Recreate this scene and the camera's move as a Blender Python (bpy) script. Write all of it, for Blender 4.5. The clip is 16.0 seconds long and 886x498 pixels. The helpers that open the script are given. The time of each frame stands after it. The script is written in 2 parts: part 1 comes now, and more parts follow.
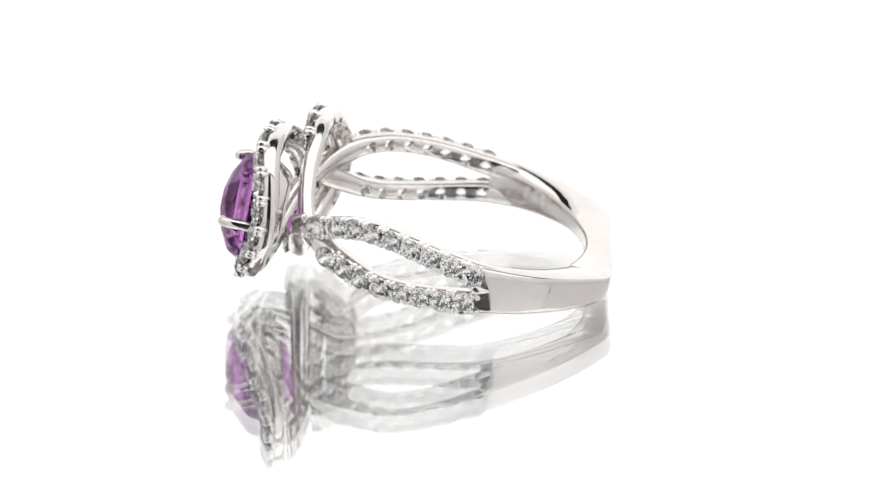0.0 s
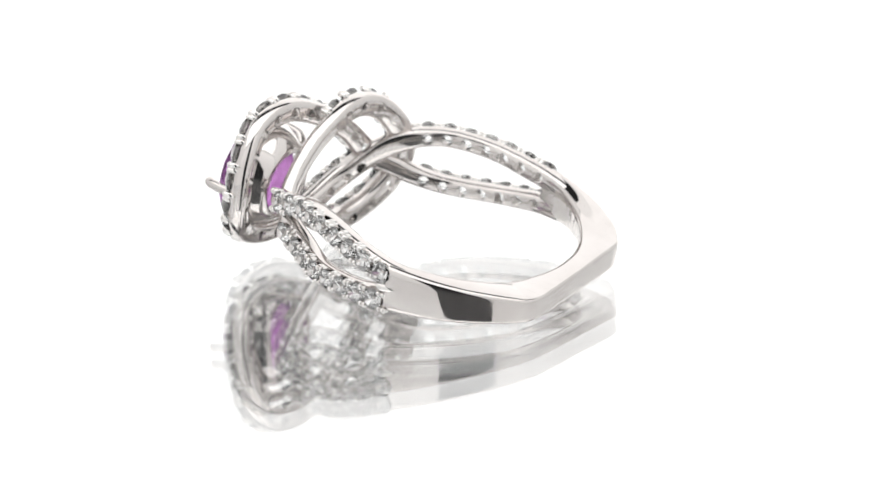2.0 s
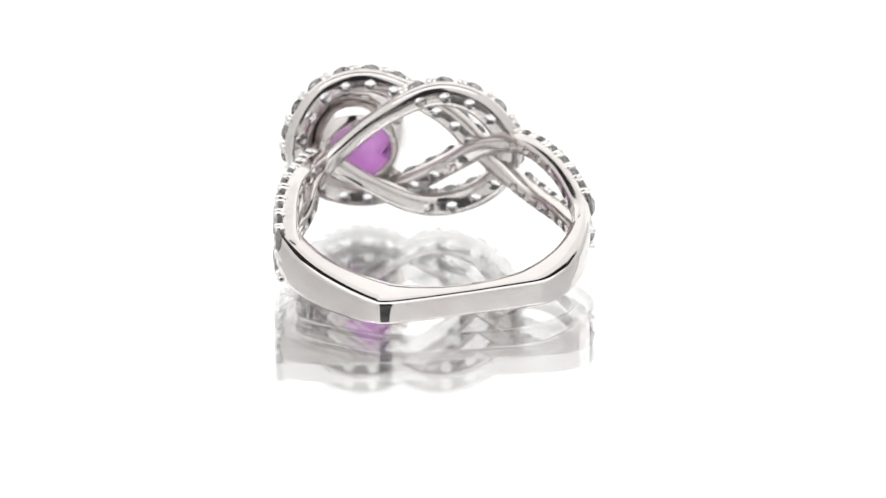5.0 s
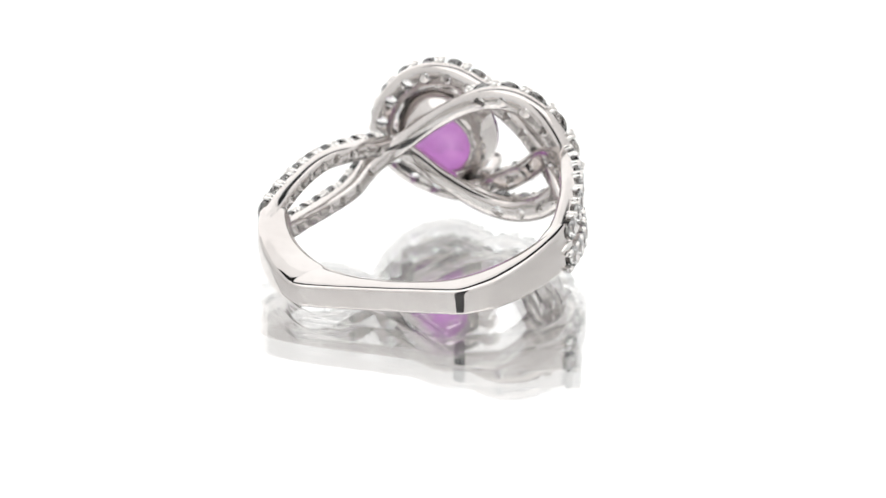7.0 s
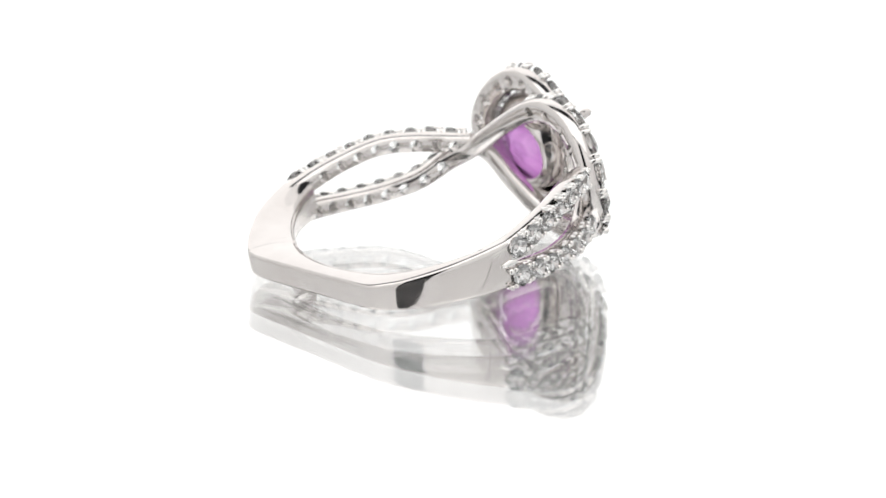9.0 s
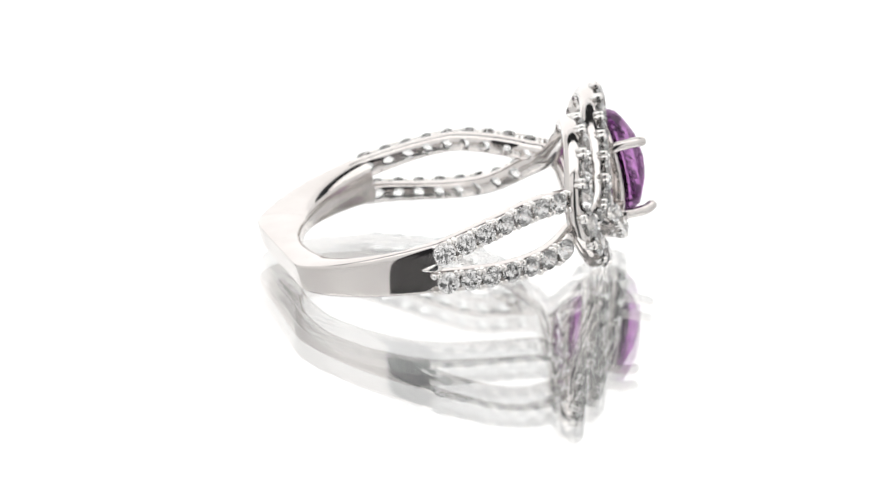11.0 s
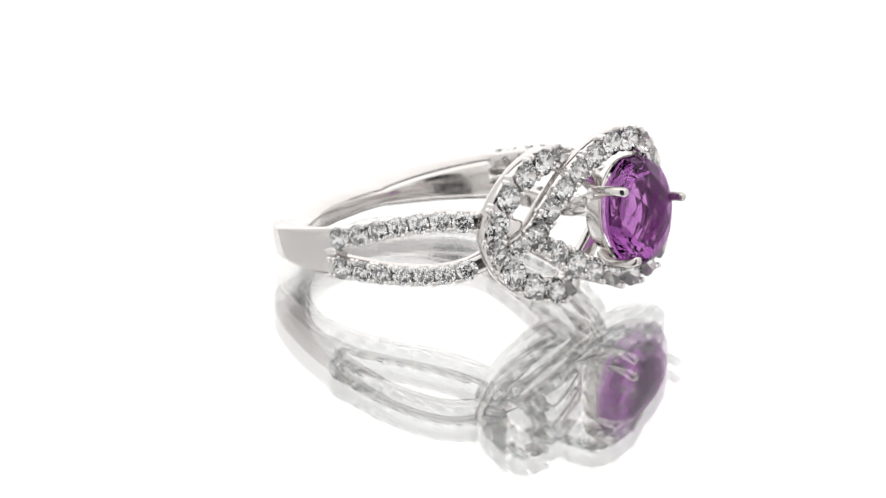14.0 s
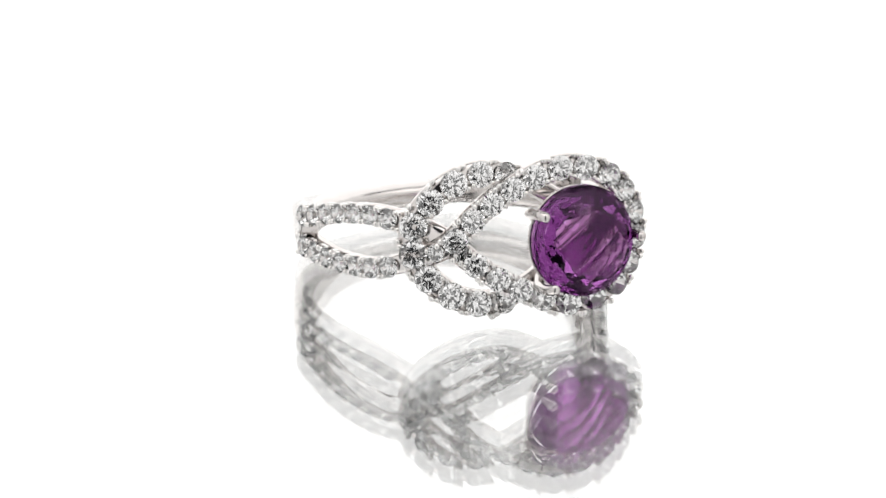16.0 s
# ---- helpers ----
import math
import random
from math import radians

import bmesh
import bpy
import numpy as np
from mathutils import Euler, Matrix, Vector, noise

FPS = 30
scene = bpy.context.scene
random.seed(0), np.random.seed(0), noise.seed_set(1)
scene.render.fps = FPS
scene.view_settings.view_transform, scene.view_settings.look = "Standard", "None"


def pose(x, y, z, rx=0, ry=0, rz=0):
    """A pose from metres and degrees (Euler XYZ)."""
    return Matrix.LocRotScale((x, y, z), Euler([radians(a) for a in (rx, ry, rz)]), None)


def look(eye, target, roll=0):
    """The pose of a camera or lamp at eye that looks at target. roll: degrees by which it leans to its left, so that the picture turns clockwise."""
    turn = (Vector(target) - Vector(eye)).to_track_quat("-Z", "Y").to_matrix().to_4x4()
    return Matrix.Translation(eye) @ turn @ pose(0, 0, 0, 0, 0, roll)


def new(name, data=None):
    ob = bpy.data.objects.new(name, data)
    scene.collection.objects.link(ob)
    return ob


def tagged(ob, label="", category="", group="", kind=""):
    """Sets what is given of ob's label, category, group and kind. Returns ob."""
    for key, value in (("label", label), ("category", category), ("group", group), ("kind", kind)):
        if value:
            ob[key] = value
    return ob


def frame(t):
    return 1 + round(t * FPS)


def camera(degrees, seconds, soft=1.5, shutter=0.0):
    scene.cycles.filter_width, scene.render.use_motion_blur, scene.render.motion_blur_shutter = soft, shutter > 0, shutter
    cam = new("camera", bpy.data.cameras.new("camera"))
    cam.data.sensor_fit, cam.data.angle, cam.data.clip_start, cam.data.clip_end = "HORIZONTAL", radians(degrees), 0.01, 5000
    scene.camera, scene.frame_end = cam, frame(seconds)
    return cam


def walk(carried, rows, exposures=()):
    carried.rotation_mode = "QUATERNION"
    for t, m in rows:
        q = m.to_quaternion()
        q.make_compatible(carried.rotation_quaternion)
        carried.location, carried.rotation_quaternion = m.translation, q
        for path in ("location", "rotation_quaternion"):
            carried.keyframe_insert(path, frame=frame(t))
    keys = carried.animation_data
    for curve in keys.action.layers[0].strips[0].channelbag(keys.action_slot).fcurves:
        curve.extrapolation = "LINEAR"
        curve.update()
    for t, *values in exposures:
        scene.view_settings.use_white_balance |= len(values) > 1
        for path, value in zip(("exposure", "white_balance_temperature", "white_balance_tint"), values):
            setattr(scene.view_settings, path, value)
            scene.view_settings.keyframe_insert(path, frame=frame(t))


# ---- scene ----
# All lengths below are in millimetres unless said otherwise; S turns them into metres.
S = 0.001
SECONDS = 16.0

# ---- camera: a fixed tripod, long lens ----
CAM_TILT = 19.74
CAM_FAR = 355.8
AIM_X = -0.09 * S
EYE = (AIM_X, -CAM_FAR * S * math.cos(radians(CAM_TILT)), CAM_FAR * S * math.sin(radians(CAM_TILT)))
cam = camera(9.0, SECONDS, soft=1.4)
cam.data.dof.use_dof = True
cam.data.dof.focus_distance = 0.348
cam.data.dof.aperture_fstop = 60.0
walk(cam, [(0.0, look(EYE, (AIM_X, 0, 0))), (SECONDS, look(EYE, (AIM_X, 0, 0)))], exposures=[(0.0, 0.0), (SECONDS, 0.0)])

# ---- world: a dim studio round the light tent ----
world = bpy.data.worlds.new("studio_world")
world.use_nodes = True
world.node_tree.nodes["Background"].inputs[0].default_value = (0.02, 0.02, 0.021, 1)
world.node_tree.nodes["Background"].inputs[1].default_value = 1.0
scene.world = world

LIGHT_BACK = 1.34
LIGHT_HIGH = 1.16
LIGHT_TOP = 1.6
LIGHT_SIDE = 0.88
LIGHT_FRONT = 0.98


# ---- materials ----
def material(name):
    m = bpy.data.materials.new(name)
    m.use_nodes = True
    nt = m.node_tree
    return m, nt, nt.nodes["Principled BSDF"]


def noise_node(nt, scale, detail=3.0):
    tc = nt.nodes.new("ShaderNodeTexCoord")
    n = nt.nodes.new("ShaderNodeTexNoise")
    n.inputs["Scale"].default_value = scale
    n.inputs["Detail"].default_value = detail
    nt.links.new(tc.outputs["Object"], n.inputs["Vector"])
    return n


def ramp_node(nt, src, a, b, lo=0.3, hi=0.7):
    r = nt.nodes.new("ShaderNodeValToRGB")
    r.color_ramp.elements[0].position, r.color_ramp.elements[1].position = lo, hi
    r.color_ramp.elements[0].color, r.color_ramp.elements[1].color = (*a, 1), (*b, 1)
    nt.links.new(src, r.inputs[0])
    return r


def metal_material(name, a, b, r0, r1, bump, wave=0.0):
    m, nt, p = material(name)
    p.inputs["Metallic"].default_value = 1.0
    n = noise_node(nt, 350.0)
    c = ramp_node(nt, n.outputs["Fac"], a, b)
    nt.links.new(c.outputs[0], p.inputs["Base Color"])
    fine = noise_node(nt, 2600.0, 4.0)
    r = ramp_node(nt, fine.outputs["Fac"], (r0,) * 3, (r1,) * 3)
    nt.links.new(r.outputs[0], p.inputs["Roughness"])
    if bump:
        bp = nt.nodes.new("ShaderNodeBump")
        bp.inputs["Strength"].default_value = bump
        bp.inputs["Distance"].default_value = 0.00002
        nt.links.new(fine.outputs["Fac"], bp.inputs["Height"])
        nt.links.new(bp.outputs[0], p.inputs["Normal"])
    if wave:
        broad = noise_node(nt, 240.0, 2.0)
        bw = nt.nodes.new("ShaderNodeBump")
        bw.inputs["Strength"].default_value = wave
        bw.inputs["Distance"].default_value = 0.0002
        nt.links.new(broad.outputs["Fac"], bw.inputs["Height"])
        if bump:
            nt.links.new(bp.outputs[0], bw.inputs["Normal"])
        nt.links.new(bw.outputs[0], p.inputs["Normal"])
    return m


MAT_METAL = metal_material("polished_white_gold", (0.68, 0.642, 0.622), (0.75, 0.717, 0.70), 0.03, 0.09, 0.0, 0.10)
MAT_INSIDE = metal_material("brushed_inside_metal", (0.68, 0.64, 0.615), (0.79, 0.755, 0.735), 0.10, 0.26, 0.25, 0.55)
MAT_CAST = metal_material("cast_white_gold", (0.70, 0.662, 0.642), (0.79, 0.757, 0.74), 0.05, 0.14, 0.06, 0.12)
MAT_BEAD = metal_material("bright_grain_metal", (0.86, 0.84, 0.82), (0.90, 0.885, 0.87), 0.05, 0.12, 0.0)


def glass_material(name, colour, ior, rough=0.0):
    m, nt, p = material(name)
    p.inputs["Base Color"].default_value = (*colour, 1)
    p.inputs["Transmission Weight"].default_value = 1.0
    p.inputs["IOR"].default_value = ior
    p.inputs["Roughness"].default_value = rough
    return m, nt, p


MAT_DIAMOND, _, _ = glass_material("clear_diamond", (1.0, 0.997, 0.99), 2.1, 0.025)
def gem_material():
    """Tinted glass: each pass or inner reflection deepens the colour. Faint clouds inside the stone."""
    m = bpy.data.materials.new("purple_amethyst")
    m.use_nodes = True
    nt = m.node_tree
    nt.nodes.remove(nt.nodes["Principled BSDF"])
    g = nt.nodes.new("ShaderNodeBsdfGlass")
    g.inputs["IOR"].default_value = 1.55
    g.inputs["Roughness"].default_value = 0.03
    n = noise_node(nt, 420.0, 5.0)
    r = ramp_node(nt, n.outputs["Fac"], (0.61, 0.375, 0.63), (0.785, 0.585, 0.805), 0.38, 0.74)
    nt.links.new(r.outputs[0], g.inputs["Color"])
    nt.links.new(g.outputs[0], nt.nodes["Material Output"].inputs["Surface"])
    return m


MAT_AMETHYST = gem_material()


def emitter(name, strength, fall=0.0, colour=(1.0, 0.993, 0.985)):
    m = bpy.data.materials.new(name)
    m.use_nodes = True
    nt = m.node_tree
    nt.nodes.remove(nt.nodes["Principled BSDF"])
    e = nt.nodes.new("ShaderNodeEmission")
    e.inputs["Color"].default_value = (*colour, 1)
    # added glow gradient, dimmer below and stronger on top, to vary the metal's reflections
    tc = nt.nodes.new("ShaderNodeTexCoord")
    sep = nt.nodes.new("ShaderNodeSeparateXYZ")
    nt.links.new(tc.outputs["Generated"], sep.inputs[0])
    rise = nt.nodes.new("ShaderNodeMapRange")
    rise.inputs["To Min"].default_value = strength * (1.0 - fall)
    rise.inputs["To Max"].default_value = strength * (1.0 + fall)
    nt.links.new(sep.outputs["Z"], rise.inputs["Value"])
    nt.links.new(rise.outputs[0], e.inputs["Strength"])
    nt.links.new(e.outputs[0], nt.nodes["Material Output"].inputs["Surface"])
    return m


def plain(name, colour, rough, spread=0.06, scale=40.0):
    m, nt, p = material(name)
    n = noise_node(nt, scale)
    a = tuple(max(0.0, v * (1 - spread)) for v in colour)
    b = tuple(min(1.0, v * (1 + spread)) for v in colour)
    nt.links.new(ramp_node(nt, n.outputs["Fac"], a, b).outputs[0], p.inputs["Base Color"])
    p.inputs["Roughness"].default_value = rough
    return m


MAT_TABLE = plain("white_laminate", (0.8, 0.8, 0.79), 0.4)
MAT_BASE = plain("white_turntable_plastic", (0.75, 0.75, 0.74), 0.35)


def mirror_material(name, reflect, clear):
    """A coated surface: a share of the light is mirrored, the rest goes straight through or is lost."""
    m = bpy.data.materials.new(name)
    m.use_nodes = True
    nt = m.node_tree
    nt.nodes.remove(nt.nodes["Principled BSDF"])
    g = nt.nodes.new("ShaderNodeBsdfGlossy")
    g.inputs["Roughness"].default_value = 0.0
    g.inputs["Color"].default_value = (0.985, 0.99, 0.99, 1)
    other = nt.nodes.new("ShaderNodeBsdfTransparent" if clear else "ShaderNodeBsdfDiffuse")
    other.inputs["Color"].default_value = (1, 1, 1, 1) if clear else (0.93, 0.93, 0.93, 1)
    mix = nt.nodes.new("ShaderNodeMixShader")
    mix.inputs[0].default_value = reflect
    nt.links.new(other.outputs[0], mix.inputs[1])
    nt.links.new(g.outputs[0], mix.inputs[2])
    nt.links.new(mix.outputs[0], nt.nodes["Material Output"].inputs["Surface"])
    return m


MAT_PLATE = mirror_material("clear_acrylic_sheet", 0.36, True)
MAT_COVER = mirror_material("clear_cover_sheet", 0.03, True)
MAT_CLEAR = mirror_material("clear_acrylic_body", 0.0, True)
MAT_MIRROR = mirror_material("mirror_backing", 0.86, False)


# ---- building helpers ----
def mesh_from(bm, name, mat, smooth=True):
    me = bpy.data.meshes.new(name)
    bm.normal_update()
    bm.to_mesh(me)
    bm.free()
    me.materials.append(mat)
    me.polygons.foreach_set("use_smooth", [smooth] * len(me.polygons))
    return me


def part(name, bm, mat, parent, label="", smooth=True):
    ob = new(name, mesh_from(bm, name, mat, smooth))
    ob.parent = parent
    return tagged(ob, label)


def shared(name, me, parent, m, label=""):
    ob = new(name, me)
    ob.parent = parent
    ob.matrix_basis = m
    return tagged(ob, label)


def box(bm, lo, hi, bevel=0.0):
    r = bmesh.ops.create_cube(bm, size=1.0)
    lo, hi = Vector(lo) * S, Vector(hi) * S
    for v in r["verts"]:
        v.co = Vector((lo[i] + (hi[i] - lo[i]) * (v.co[i] + 0.5) for i in range(3)))
    if bevel:
        es = list({e for v in r["verts"] for e in v.link_edges})
        bmesh.ops.bevel(bm, geom=es, offset=bevel * S, segments=2, affect="EDGES")
    return bm


def spline(points, closed, n):
    """Catmull-Rom through rows of equal length; n samples even in parameter."""
    p = np.array(points, float)
    k = len(p)
    out = []
    spans = k if closed else k - 1
    for j in range(n):
        u = j / (n if closed else n - 1) * spans
        i = min(int(u), spans - 1)
        f = u - i
        if closed:
            a, b, c, d = (p[(i + q) % k] for q in (-1, 0, 1, 2))
        else:
            a, b, c, d = (p[min(max(i + q, 0), k - 1)] for q in (-1, 0, 1, 2))
        out.append(0.5 * (2 * b + (c - a) * f + (2 * a - 5 * b + 4 * c - d) * f * f + (3 * b - a - 3 * c + d) * f ** 3))
    return np.array(out)


def unit(v):
    return v / max(np.linalg.norm(v), 1e-9)


def frames(path):
    """Rows x, y, z, nx, ny, nz, half width, half depth -> centre, tangent, normal, side, sizes."""
    out = []
    for i, r in enumerate(path):
        t = unit(path[min(i + 1, len(path) - 1)][:3] - path[max(i - 1, 0)][:3])
        n = r[3:6] - t * np.dot(r[3:6], t)
        n = unit(n)
        out.append((r[:3], t, n, np.cross(t, n), r[6], r[7]))
    return out


def sweep(fr, ring=20, power=3.2):
    """A closed tube of rounded-rectangular section along frames."""
    bm = bmesh.new()
    loops = []
    for c, t, n, s, w, d in fr:
        row = []
        for j in range(ring):
            a = 2 * math.pi * (j + 0.5) / ring
            ca, sa = math.cos(a), math.sin(a)
            x = math.copysign(abs(ca) ** (2 / power), ca) * w
            y = math.copysign(abs(sa) ** (2 / power), sa) * d
            row.append(bm.verts.new(Vector(c + s * x + n * y) * S))
        loops.append(row)
    for a, b in zip(loops, loops[1:]):
        for j in range(ring):
            bm.faces.new((a[j], a[(j + 1) % ring], b[(j + 1) % ring], b[j]))
    bm.faces.new(loops[0][::-1])
    bm.faces.new(loops[-1])
    bmesh.ops.recalc_face_normals(bm, faces=bm.faces)
    return bm


def frame_matrix(c, t, n, s):
    """A piece whose +z looks along n and whose x runs along t."""
    b = np.cross(n, t)
    m = Matrix(((t[0], b[0], n[0], c[0] * S), (t[1], b[1], n[1], c[1] * S), (t[2], b[2], n[2], c[2] * S), (0, 0, 0, 1)))
    return m


def stone_pitch(w):
    """Room that one stone takes along a strand of half width w."""
    return max(1.33, 2.05 * (w - 0.06) + 0.06)


def along(fr, start):
    """Frames one stone apart, by arc length."""
    out, run, nxt = [], 0.0, start
    for a, b in zip(fr, fr[1:]):
        step = np.linalg.norm(b[0] - a[0])
        while nxt <= run + step:
            f = (nxt - run) / step
            c, n, w, d = (a[k] + (b[k] - a[k]) * f for k in (0, 2, 4, 5))
            t = unit(a[1] + (b[1] - a[1]) * f)
            n = unit(n - t * np.dot(n, t))
            out.append((c, t, n, np.cross(t, n), w, d))
            nxt += stone_pitch(w)
        run += step
    return out


# ---- the light tent: walls of lit white cloth, open in front for the camera ----
def build_tent():
    """Cloth panels as boxes; the narrow opening in front and the slit in the roof stay dark."""
    panels = (("wall_north", "glowing white cloth backdrop behind the ring", (-196, 206, -20), (196, 212, 240), LIGHT_BACK),
              ("wall_west", "glowing white cloth side of the light tent", (-204, -141, -20), (-198, 204, 240), LIGHT_SIDE),
              ("wall_east", "glowing white cloth side of the light tent", (198, -141, -20), (204, 204, 240), LIGHT_SIDE),
              ("wall_south", "glowing white cloth beside the camera opening", (-197.5, -147, -20), (-40, -142, 240), LIGHT_FRONT),
              ("wall_south", "glowing white cloth beside the camera opening", (40, -147, -20), (197.5, -142, 240), LIGHT_FRONT),
              ("ceiling", "bright white cloth roof lamp of the light tent", (-197, -135, 243), (197, 66, 249), LIGHT_TOP),
              ("ceiling", "white cloth roof strip above the backdrop", (-197, 150, 243), (197, 212, 249), LIGHT_HIGH))
    for name, label, lo, hi, strength in panels:
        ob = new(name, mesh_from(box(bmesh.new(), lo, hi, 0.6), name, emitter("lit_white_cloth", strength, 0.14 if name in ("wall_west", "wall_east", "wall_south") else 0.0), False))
        tagged(ob, label, name.split("_")[0], "", "structure")
    ob = new("floor", mesh_from(box(bmesh.new(), (-204, -147, -30), (204, 212, -22), 1.0), "floor", MAT_TABLE, False))
    tagged(ob, "plain white laminate floor of the light tent", "floor", "", "structure")


# ---- the turntable: a clear sheet over a mirror ----
PLANE = (-1.42, 0.0, 0.015)
COVER = 0.46
SHEET = 0.57


def disc(radius, top, thick, segments=96):
    bm = bmesh.new()
    bmesh.ops.create_cone(bm, cap_ends=True, segments=segments, radius1=radius * S, radius2=radius * S, depth=thick * S)
    for v in bm.verts:
        v.co.z += (top - thick / 2) * S
        v.co.z += (PLANE[0] + PLANE[1] * v.co.x / S + PLANE[2] * v.co.y / S) * S
    return bm


def drop_underside(ob):
    """The sheets are glued together: each joint is a single surface."""
    bm = bmesh.new()
    bm.from_mesh(ob.data)
    bmesh.ops.delete(bm, geom=[f for f in bm.faces if f.normal.z < -0.5], context="FACES")
    bm.to_mesh(ob.data)
    bm.free()


def build_turntable():
    thing = tagged(new("turntable"), "round mirror turntable under a clear acrylic sheet", "turntable")
    cover = part("cover_sheet", disc(132, COVER, COVER), MAT_CLEAR, thing, "thin clear cover sheet", False)
    cover.data.materials.append(MAT_COVER)
    for f in cover.data.polygons:
        f.material_index = 1 if f.normal.z > 0.5 else 0
    drop_underside(cover)
    sheet = part("acrylic_sheet", disc(131.8, 0.0, SHEET), MAT_PLATE, thing, "clear glossy acrylic sheet", False)
    sheet.data.materials.append(MAT_CLEAR)
    for f in sheet.data.polygons:
        f.material_index = 0 if f.normal.z > 0.5 else 1
    drop_underside(sheet)
    part("mirror", disc(131.6, -SHEET, 3.0), MAT_MIRROR, thing, "round silvered mirror", False)
    part("platform", disc(126, -SHEET - 3.0, 10.0), MAT_BASE, thing, "white plastic platform", False)
    bm = bmesh.new()
    bmesh.ops.create_cone(bm, cap_ends=True, segments=64, radius1=48 * S, radius2=48 * S, depth=6.6 * S)
    for v in bm.verts:
        v.co.z += -18.7 * S
    part("motor_base", bm, MAT_BASE, thing, "white plastic motor base", False)
    return thing


# ---- the ring ----
RING_TILT = 10.5
RING_LEAN = 1.6
RING_AT = (1.22, -0.36, 2.0)
INSIDE_X = -0.38


def build_shank(ring):
    """The solid back of the band: round inside, outside a flat base with two soft corners that sweeps up to the shoulders; narrower at its base."""
    plan = [(10.05, 3.4), (9.87, 4.4), (9.46, 5.8), (8.93, 7.0), (8.15, 8.35), (6.8, 9.97), (6.0, 10.65), (5.5, 11.12), (4.8, 11.36), (2.7, 11.24), (0, 11.06),
            (-2.8, 10.88), (-4.75, 10.75), (-5.55, 10.56), (-6.25, 10.12), (-7.35, 9.2), (-8.33, 7.85), (-9.17, 6.22), (-9.85, 4.15), (-10.05, 2.9)]
    q = spline(plan, False, 170)
    for k in range(80):
        soft = 0.25 * q[:-2] + 0.5 * q[1:-1] + 0.25 * q[2:]
        keep = (q[1:-1, 0:1] < 2.5) & (q[1:-1, 1:2] > 9.3) & (k >= 8)
        q[1:-1] = np.where(keep, q[1:-1], soft)
    bm = bmesh.new()
    rows = []
    inner = 8.85
    # section from the inside wall over the domed rim to the flat outside wall
    edge = [(0.0, 0.30), (0.015, 0.46), (0.05, 0.60), (0.12, 0.74), (0.23, 0.85), (0.37, 0.93), (0.52, 0.98), (0.66, 1.0), (0.79, 0.99), (0.89, 0.96), (0.945, 0.92), (0.98, 0.86), (0.995, 0.78), (1.0, 0.6), (1.006, 0.25)]
    sec = [(f, -z) for f, z in edge] + edge[::-1]
    for x, y in q:
        ang = math.atan2(y - 0.5, x - INSIDE_X)
        ix, iy = INSIDE_X + inner * math.cos(ang), 0.5 + inner * math.sin(ang)
        up = max(0.0, min(1.0, (11.0 - y) / 8.6))
        half = 0.83 + 0.78 * up ** 0.7
        mid = 0.12 + 0.05 * up
        row = []
        for f, z in sec:
            f *= 1.0 - 0.09 * up * z * z
            row.append(bm.verts.new(((ix + (x - ix) * f) * S, (iy + (y - iy) * f) * S, (mid + z * half) * S)))
        rows.append(row)
    k = len(rows[0])
    for a, b in zip(rows, rows[1:]):
        for j in range(k):
            bm.faces.new((a[j], b[j], b[(j + 1) % k], a[(j + 1) % k]))
    bm.faces.new(rows[0])
    bm.faces.new(rows[-1][::-1])
    bmesh.ops.recalc_face_normals(bm, faces=bm.faces)
    ob = part("shank", bm, MAT_METAL, ring, "plain polished tapered shank with a squared base")
    ob.data.materials.append(MAT_INSIDE)
    for f in ob.data.polygons:
        c = Vector((f.center.x, f.center.y - 0.0005, 0))
        f.material_index = 1 if f.normal.dot(c.normalized()) < -0.75 else 0
    ob.data.set_sharp_from_angle(angle=radians(38))
    return ob


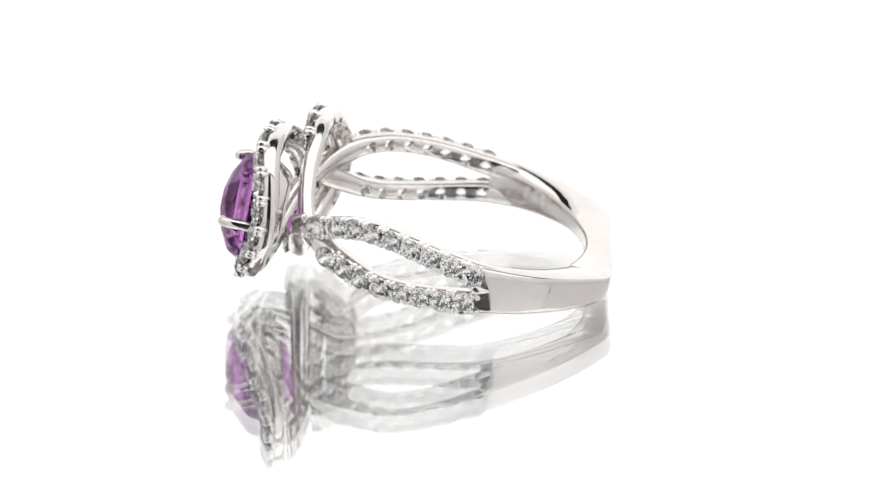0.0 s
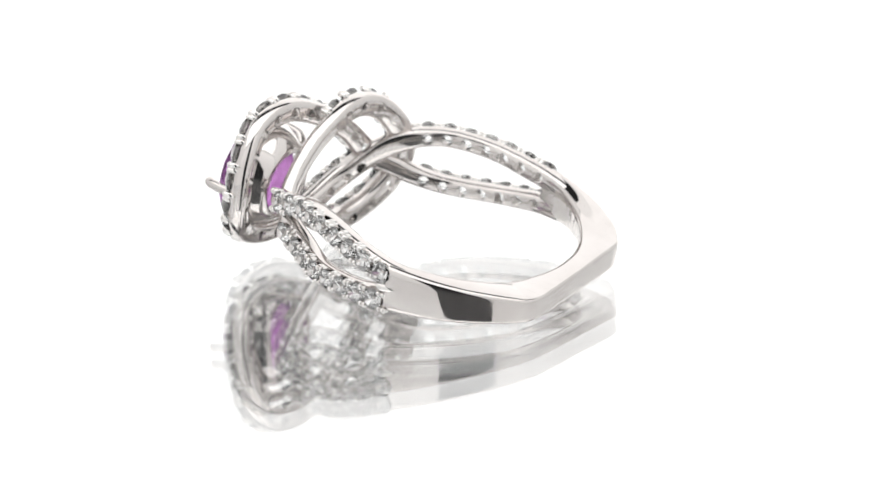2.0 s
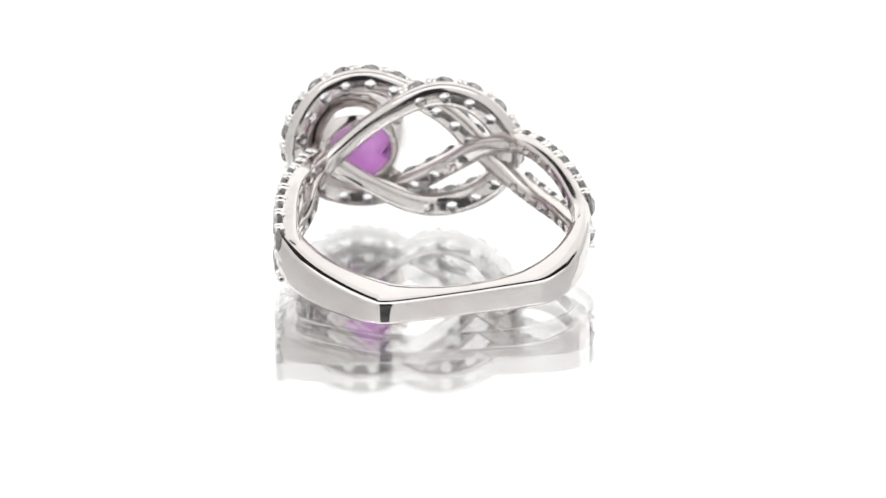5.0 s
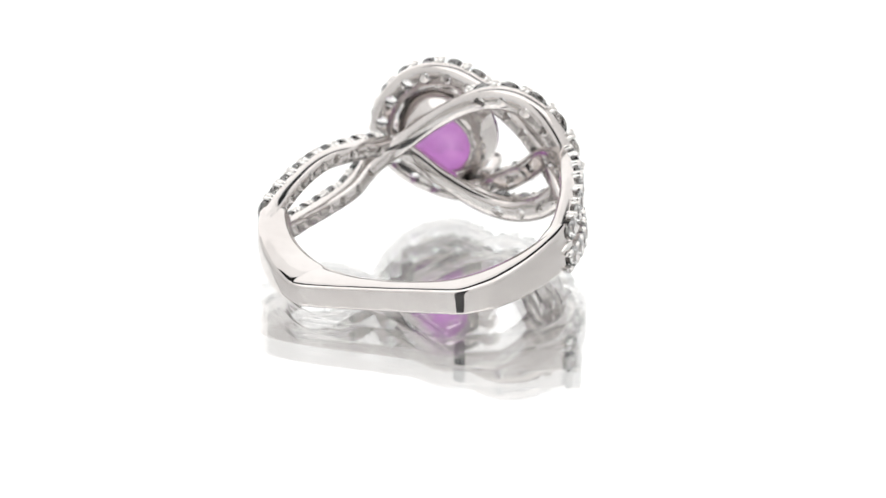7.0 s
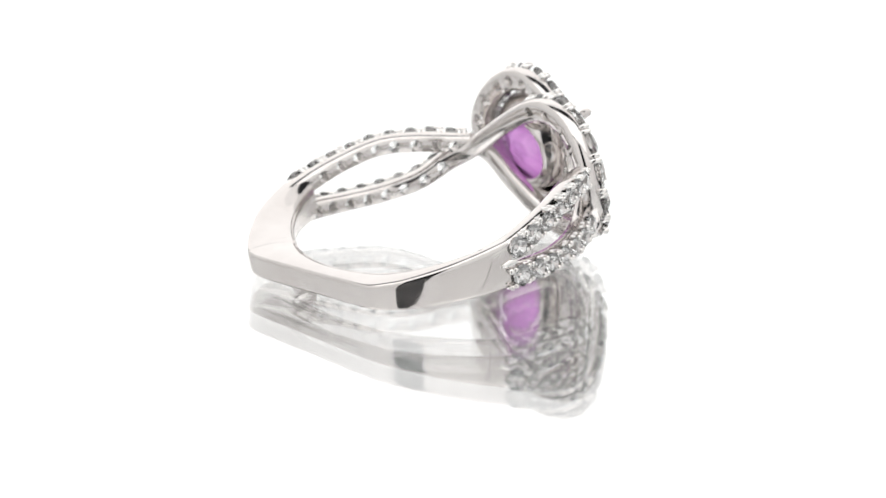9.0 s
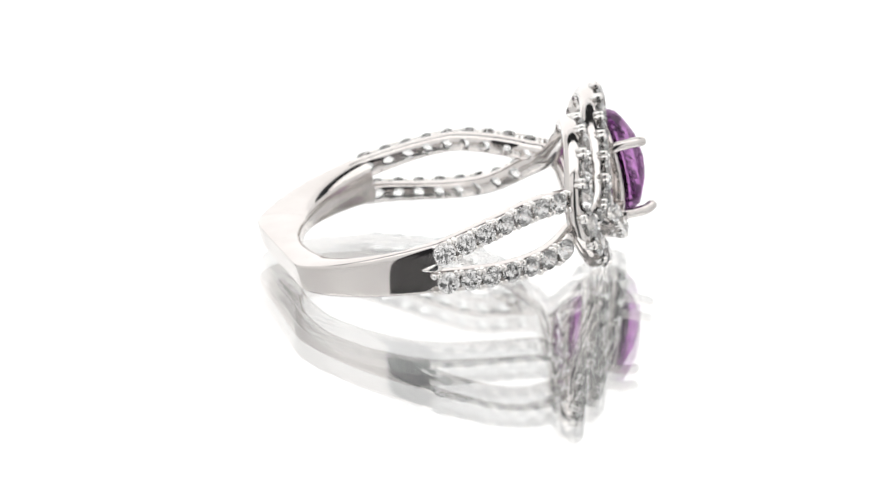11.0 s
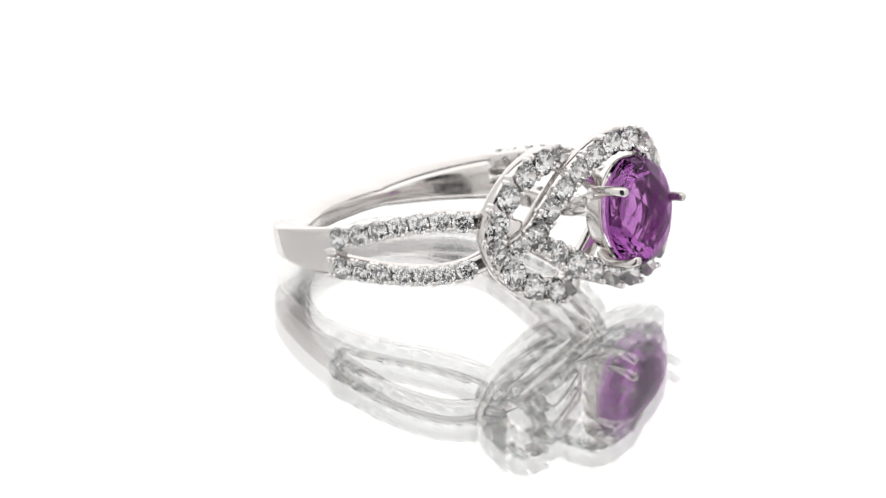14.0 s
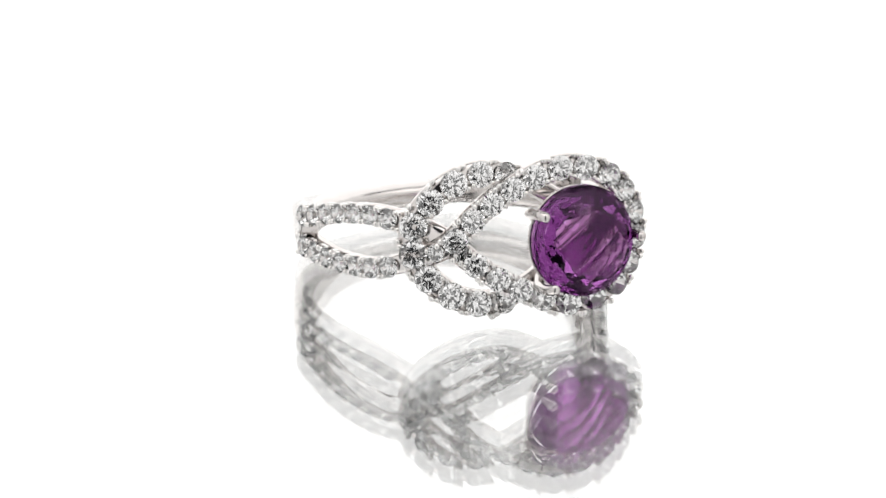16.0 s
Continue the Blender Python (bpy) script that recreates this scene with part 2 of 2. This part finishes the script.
def strand_rows(side):
    """Centre line of one continuous strand: band strand, crossing, loop, crossing, band strand. side 1: the loop that starts from the band at +x."""
    if side > 0:
        half = [  # x, y, z, normal x, normal y, half width, half depth
            (8.5, 5.9, 0.55, 0.95, 0.4, 0.6, 0.55), (9.18, 4.3, 0.8, 1, 0.3, 0.72, 0.72), (9.26, 2.4, 1.0, 1, 0.1, 0.72, 0.73), (8.76, -0.2, 1.4, 1, -0.22, 0.66, 0.72), (7.88, -2.7, 1.62, 0.95, -0.45, 0.66, 0.72),
            (6.75, -4.7, 1.34, 0.8, -0.65, 0.68, 0.75), (5.9, -6.75, 0.62, 0.6, -0.8, 0.72, 0.75), (4.4, -8.35, -0.2, 0.35, -0.9, 0.7, 0.66), (1.8, -8.6, -2.1, 0.1, -1, 0.7, 0.66),
            (-0.9, -8.5, -3.65, 0, -1, 0.78, 0.7), (-3.1, -8.4, -4.05, -0.12, -1, 0.85, 0.76), (-5.2, -7.95, -3.35, -0.3, -0.95, 0.88, 0.76), (-6.7, -7.3, -1.75, -0.45, -0.9, 0.9, 0.75)]
        tip = (-7.2, -7.0, 0.15, -0.5, -0.87, 0.9, 0.75)
    else:
        half = [
            (-8.7, 5.6, 0.55, -0.95, 0.35, 0.6, 0.55), (-9.28, 4.1, 0.78, -1, 0.22, 0.72, 0.72), (-9.56, 2.2, 0.97, -1, 0.05, 0.72, 0.73), (-9.25, -0.9, 1.46, -1, -0.15, 0.66, 0.72), (-8.5, -3.4, 1.68, -0.95, -0.35, 0.66, 0.72),
            (-7.75, -5.1, 1.55, -0.85, -0.55, 0.68, 0.75), (-6.9, -6.5, 1.1, -0.7, -0.7, 0.76, 0.72), (-5.5, -8.25, 0.15, -0.35, -0.95, 0.84, 0.72), (-3.7, -9.4, -1.75, -0.3, -1, 0.78, 0.74),
            (-1.2, -10.12, -3.35, -0.25, -1, 0.8, 0.74), (1.4, -10.78, -4.2, -0.2, -1, 0.82, 0.74), (3.9, -11.05, -3.65, -0.02, -1, 0.82, 0.74), (5.6, -10.65, -2.0, 0.18, -1, 0.82, 0.74)]
        tip = (6.2, -10.4, 0.0, 0.25, -1, 0.82, 0.74)
    lift = 0.16
    rows = [[x, y, z + lift, nx, ny, 0, w, d] for x, y, z, nx, ny, w, d in half]
    t = tip
    rows.append([t[0], t[1], t[2] + lift, t[3], t[4], 0, t[5], t[6]])
    shift = 0.28 * side
    for x, y, z, nx, ny, w, d in half[::-1]:
        rows.append([x, y, -z + lift, nx, ny, 0, w, d])
    rows[7][1] -= shift
    rows[-8][1] += shift
    return rows


def faceted_gem():
    """Round stone with a chequerboard crown: square facets over a low dome, a thin girdle, and a stepped pavilion."""
    bm = bmesh.new()
    cell = 1.12
    c, sn = math.cos(radians(38)), math.sin(radians(38))
    for i in range(-3, 4):
        for j in range(-3, 4):
            x, y = (i - 0.5) * cell, (j - 0.5) * cell
            r2 = x * x + y * y
            if r2 < 2.95 ** 2:
                bm.verts.new(((c * x - sn * y) * S, (sn * x + c * y) * S, (1.78 - 0.112 * r2) * S))
    for r, z, n, turn in ((3.02, 0.74, 16, 0.5), (3.36, 0.1, 32, 0.0), (3.36, -0.1, 32, 0.0), (2.65, -0.85, 16, 0.5), (1.7, -1.6, 16, 0.0), (0.75, -2.1, 8, 0.5)):
        for i in range(n):
            a = 2 * math.pi * (i + turn) / n
            bm.verts.new((r * math.cos(a) * S, r * math.sin(a) * S, z * S))
    for v in bm.verts:
        v.co *= 1.03
    bmesh.ops.convex_hull(bm, input=bm.verts)
    bmesh.ops.dissolve_limit(bm, angle_limit=radians(1.0), verts=bm.verts, edges=bm.edges)
    bmesh.ops.recalc_face_normals(bm, faces=bm.faces)
    return bm


def hull_brilliant(radius):
    bm = bmesh.new()
    for r, z, n, turn in ((0.56, 0.34, 8, 0.0), (0.82, 0.2, 8, 0.5), (1.0, 0.02, 16, 0.25), (1.0, -0.04, 16, 0.25), (0.5, -0.5, 8, 0.5), (0.05, -0.9, 4, 0.0)):
        for i in range(n):
            a = 2 * math.pi * (i + turn) / n
            bm.verts.new((r * radius * math.cos(a) * S, r * radius * math.sin(a) * S, z * radius * S))
    bmesh.ops.convex_hull(bm, input=bm.verts)
    bmesh.ops.dissolve_limit(bm, angle_limit=radians(1.0), verts=bm.verts, edges=bm.edges)
    bmesh.ops.recalc_face_normals(bm, faces=bm.faces)
    return bm


def cut_holes(ob, places, radius):
    """Drill a seat through the strand under each stone."""
    bm = bmesh.new()
    for c, t, n, s, w, d in places:
        m = frame_matrix(c, t, n, s)
        bmesh.ops.create_cone(bm, cap_ends=True, segments=14, radius1=radius * 0.92 * S, radius2=(w - 0.03) * S, depth=(2 * d + 0.16) * S, matrix=m)
    cutter = new("cutter", bpy.data.meshes.new("cutter"))
    bm.to_mesh(cutter.data)
    bm.free()
    big = Matrix.Scale(1 / S, 4)
    cutter.data.transform(big)
    ob.data.transform(big)
    was, ob.parent = ob.parent, None
    mod = ob.modifiers.new("seats", "BOOLEAN")
    mod.object, mod.operation, mod.solver, mod.use_self = cutter, "DIFFERENCE", "EXACT", True
    bpy.context.view_layer.update()
    done = bpy.data.meshes.new_from_object(ob.evaluated_get(bpy.context.evaluated_depsgraph_get()))
    ob.modifiers.clear()
    ob.data = done
    ob.data.transform(Matrix.Scale(S, 4))
    ob.parent = was
    bpy.data.objects.remove(cutter)
    ob.data.polygons.foreach_set("use_smooth", [True] * len(ob.data.polygons))
    ob.data.set_sharp_from_angle(angle=radians(40))


CUT_BACK = 0.25


def build_strand(ring, side, stone_mesh, bead_mesh):
    path = spline(strand_rows(side), False, 260)
    fr = frames(path)
    # the metal stops short of the girdles: the stones stand proud on small posts
    rail = [(c - n * CUT_BACK / 2, t, n, s, w - 0.06, d - CUT_BACK / 2) for c, t, n, s, w, d in fr]
    label = "pave-set white gold loop around the empty side" if side > 0 else "pave-set white gold loop around the purple stone"
    ob = part("strand", sweep(rail, 22, 2.7), MAT_CAST, ring, label)
    seats = []
    length = sum(np.linalg.norm(b[0] - a[0]) for a, b in zip(fr, fr[1:]))
    start = 3.2 if side > 0 else 3.5
    places = along(fr, start)
    while sum(stone_pitch(f[4]) for f in places[:-1]) > length - 2 * start + 0.35:
        places.pop()
    for k, f in enumerate(places):
        x = f[0][0]
        first = k < len(places) / 2
        if side > 0:
            hidden = -1.2 < x < 5.6
        else:
            hidden = -7.1 < x < -5.6 if first else -7.0 < x < -6.4
            # smaller stones fill in beside the crossing
            if first and -5.6 < x < -4.5:
                f = (f[0] + f[1] * 0.42, f[1], f[2], f[3], 0.62, f[5])
            elif not first and -6.4 < x < -6.0:
                f = (f[0] - f[1] * 0.4, f[1], f[2], f[3], 0.56, f[5] + 0.04)
        if not hidden:
            seats.append(f)
    cut_holes(ob, seats, 0.40)
    for c, t, n, s, w, d in seats:
        m = frame_matrix(c + n * (d - 0.09), t, n, s) @ Matrix.Rotation(random.random() * 0.8, 4, "Z") @ Matrix.Rotation(random.uniform(-0.05, 0.05), 4, "X") @ Matrix.Scale((w - 0.01) / 0.7, 4)
        shared("diamond", stone_mesh, ob, m, "small round clear diamond")
        for b in (-1, 1):
            for a in (-0.17, 0.17):
                p = c + t * (stone_pitch(w) / 2 + a) + n * (d - 0.1) + s * b * (w - 0.19 + random.uniform(-0.05, 0.05))
                shared("bead", bead_mesh, ob, frame_matrix(p, t, n, s) @ Matrix.Scale(random.uniform(0.88, 1.1), 4))
    return ob


def tube(points, radius, ring=14, ends=True):
    """A round rod through points; the ends are domed."""
    p = spline(points, False, 22)
    fr = []
    for i, c in enumerate(p):
        t = unit(p[min(i + 1, len(p) - 1)] - p[max(i - 1, 0)])
        up = np.array((0, 0, 1.0)) if abs(t[2]) < 0.9 else np.array((1.0, 0, 0))
        s = unit(np.cross(t, up))
        fr.append((c, t, np.cross(s, t), s, radius, radius))
    last = fr[-1]
    dome = []
    for k in range(1, 5):
        a = k / 4 * math.pi / 2 * 0.96
        dome.append((last[0] + last[1] * radius * math.sin(a), last[1], last[2], last[3], radius * math.cos(a), radius * math.cos(a)))
    return sweep(fr + dome, ring, 2.0)


def build_setting(ring):
    gx, gz = 2.1, -0.2
    gem = part("centre_stone", faceted_gem(), MAT_AMETHYST, ring, "large round faceted purple amethyst", False)
    gem.matrix_basis = Matrix.Translation(Vector((gx + 0.1, -11.75, gz - 0.05)) * S) @ Matrix.Rotation(radians(90), 4, "X")
    for a, out in ((148.0, 0.0), (224.0, 0.12), (-1.0, -0.12)):
        ca, sa = math.cos(radians(a)), math.sin(radians(a))
        pts = [(gx + ca * (r + out), y, gz + sa * (r + out)) for r, y in ((3.0, -10.3), (3.45, -10.8), (3.72, -11.2), (3.8, -12.1), (3.76, -12.7), (3.6, -13.05))]
        part("prong", tube(pts, 0.33), MAT_METAL, ring, "rounded white gold prong")
    # the cup under the stone, open at its back
    prof = [(3.42, -11.35), (3.4, -11.15), (3.05, -10.45), (2.7, -9.95), (2.45, -9.62), (2.25, -9.5), (2.08, -9.54), (2.02, -9.68), (2.1, -9.9), (2.6, -10.45), (3.22, -11.25)]
    bm = bmesh.new()
    n, k = 64, len(prof)
    rows = [[bm.verts.new(((gx + math.cos(a) * r) * S, y * S, (gz + math.sin(a) * r) * S)) for r, y in prof] for a in (2 * math.pi * i / n for i in range(n))]
    for i in range(n):
        u, v = rows[i], rows[(i + 1) % n]
        for j in range(k):
            bm.faces.new((u[j], u[(j + 1) % k], v[(j + 1) % k], v[j]))
    bmesh.ops.recalc_face_normals(bm, faces=bm.faces)
    part("gallery_cup", bm, MAT_CAST, ring, "round open-backed metal cup under the stone")


def build_points(ring):
    """The small pointed leaf where each half of the band splits."""
    for sgn, y0 in ((-1, 3.2), (1, 3.45)):
        bm = bmesh.new()
        bmesh.ops.create_uvsphere(bm, u_segments=16, v_segments=10, radius=1.0)
        for v in bm.verts:
            v.co = Vector((v.co.x * 0.16, v.co.y * 0.85 if v.co.y > 0 else v.co.y * 0.5, v.co.z * 0.27 * (1 - 0.55 * max(0, v.co.y)))) * S
        ob = part("split_point", bm, MAT_BEAD, ring, "small pointed leaf at the split of the band")
        ob.matrix_basis = Matrix.Translation(Vector((10.02 if sgn > 0 else -10.06, y0 - 0.2, 0.3)) * S) @ Matrix.Rotation(radians(-14 if sgn < 0 else 12), 4, "Z")


def build_hallmark(ring):
    """Three worn stamped bars inside the band."""
    for k in range(3):
        a = radians(148.0 - 4.6 * k)
        bm = box(bmesh.new(), (-0.03, -0.2, -0.42), (0.03, 0.2, 0.42), 0.02)
        ob = part("hallmark_bar", bm, MAT_CAST, ring, "worn stamped mark inside the band", False)
        x, y = INSIDE_X + 8.86 * math.cos(a), 0.5 + 8.86 * math.sin(a)
        ob.matrix_basis = Matrix.Translation(Vector((x, y, 0.3)) * S) @ Matrix.Rotation(a, 4, "Z")


def build_ring():
    ring = tagged(new("gemstone_ring"), "white gold knot ring with round purple amethyst on a mirror", "ring")
    build_shank(ring)
    stone_mesh = mesh_from(hull_brilliant(0.70), "diamond", MAT_DIAMOND, False)
    bm = bmesh.new()
    bmesh.ops.create_icosphere(bm, subdivisions=2, radius=0.2 * S)
    for v in bm.verts:
        if v.co.z < 0:
            v.co = Vector((v.co.x * 1.1, v.co.y * 1.1, v.co.z * 3.2))
    bead_mesh = mesh_from(bm, "bead", MAT_BEAD)
    build_strand(ring, 1, stone_mesh, bead_mesh)
    build_strand(ring, -1, stone_mesh, bead_mesh)
    build_setting(ring)
    build_points(ring)
    build_hallmark(ring)
    return ring


build_tent()
turntable = build_turntable()
ring = build_ring()


# ---- what moves: the turntable with the ring on it ----
def turn_at(t):
    return -92.59 - 14.923 * t - 0.02766 * (t - 8.0) ** 2


RING_ON_TABLE = (Matrix.Translation(Vector(RING_AT) * S) @ Matrix.Rotation(radians(RING_LEAN), 4, "Y") @ Matrix.Rotation(radians(-RING_TILT), 4, "X"))


def motions():
    times = [0.5 * k for k in range(33)]
    walk(turntable, [(t, pose(0, 0, 0, 0, 0, turn_at(t))) for t in times])
    walk(ring, [(t, pose(0, 0, 0, 0, 0, turn_at(t)) @ RING_ON_TABLE) for t in times])


motions()
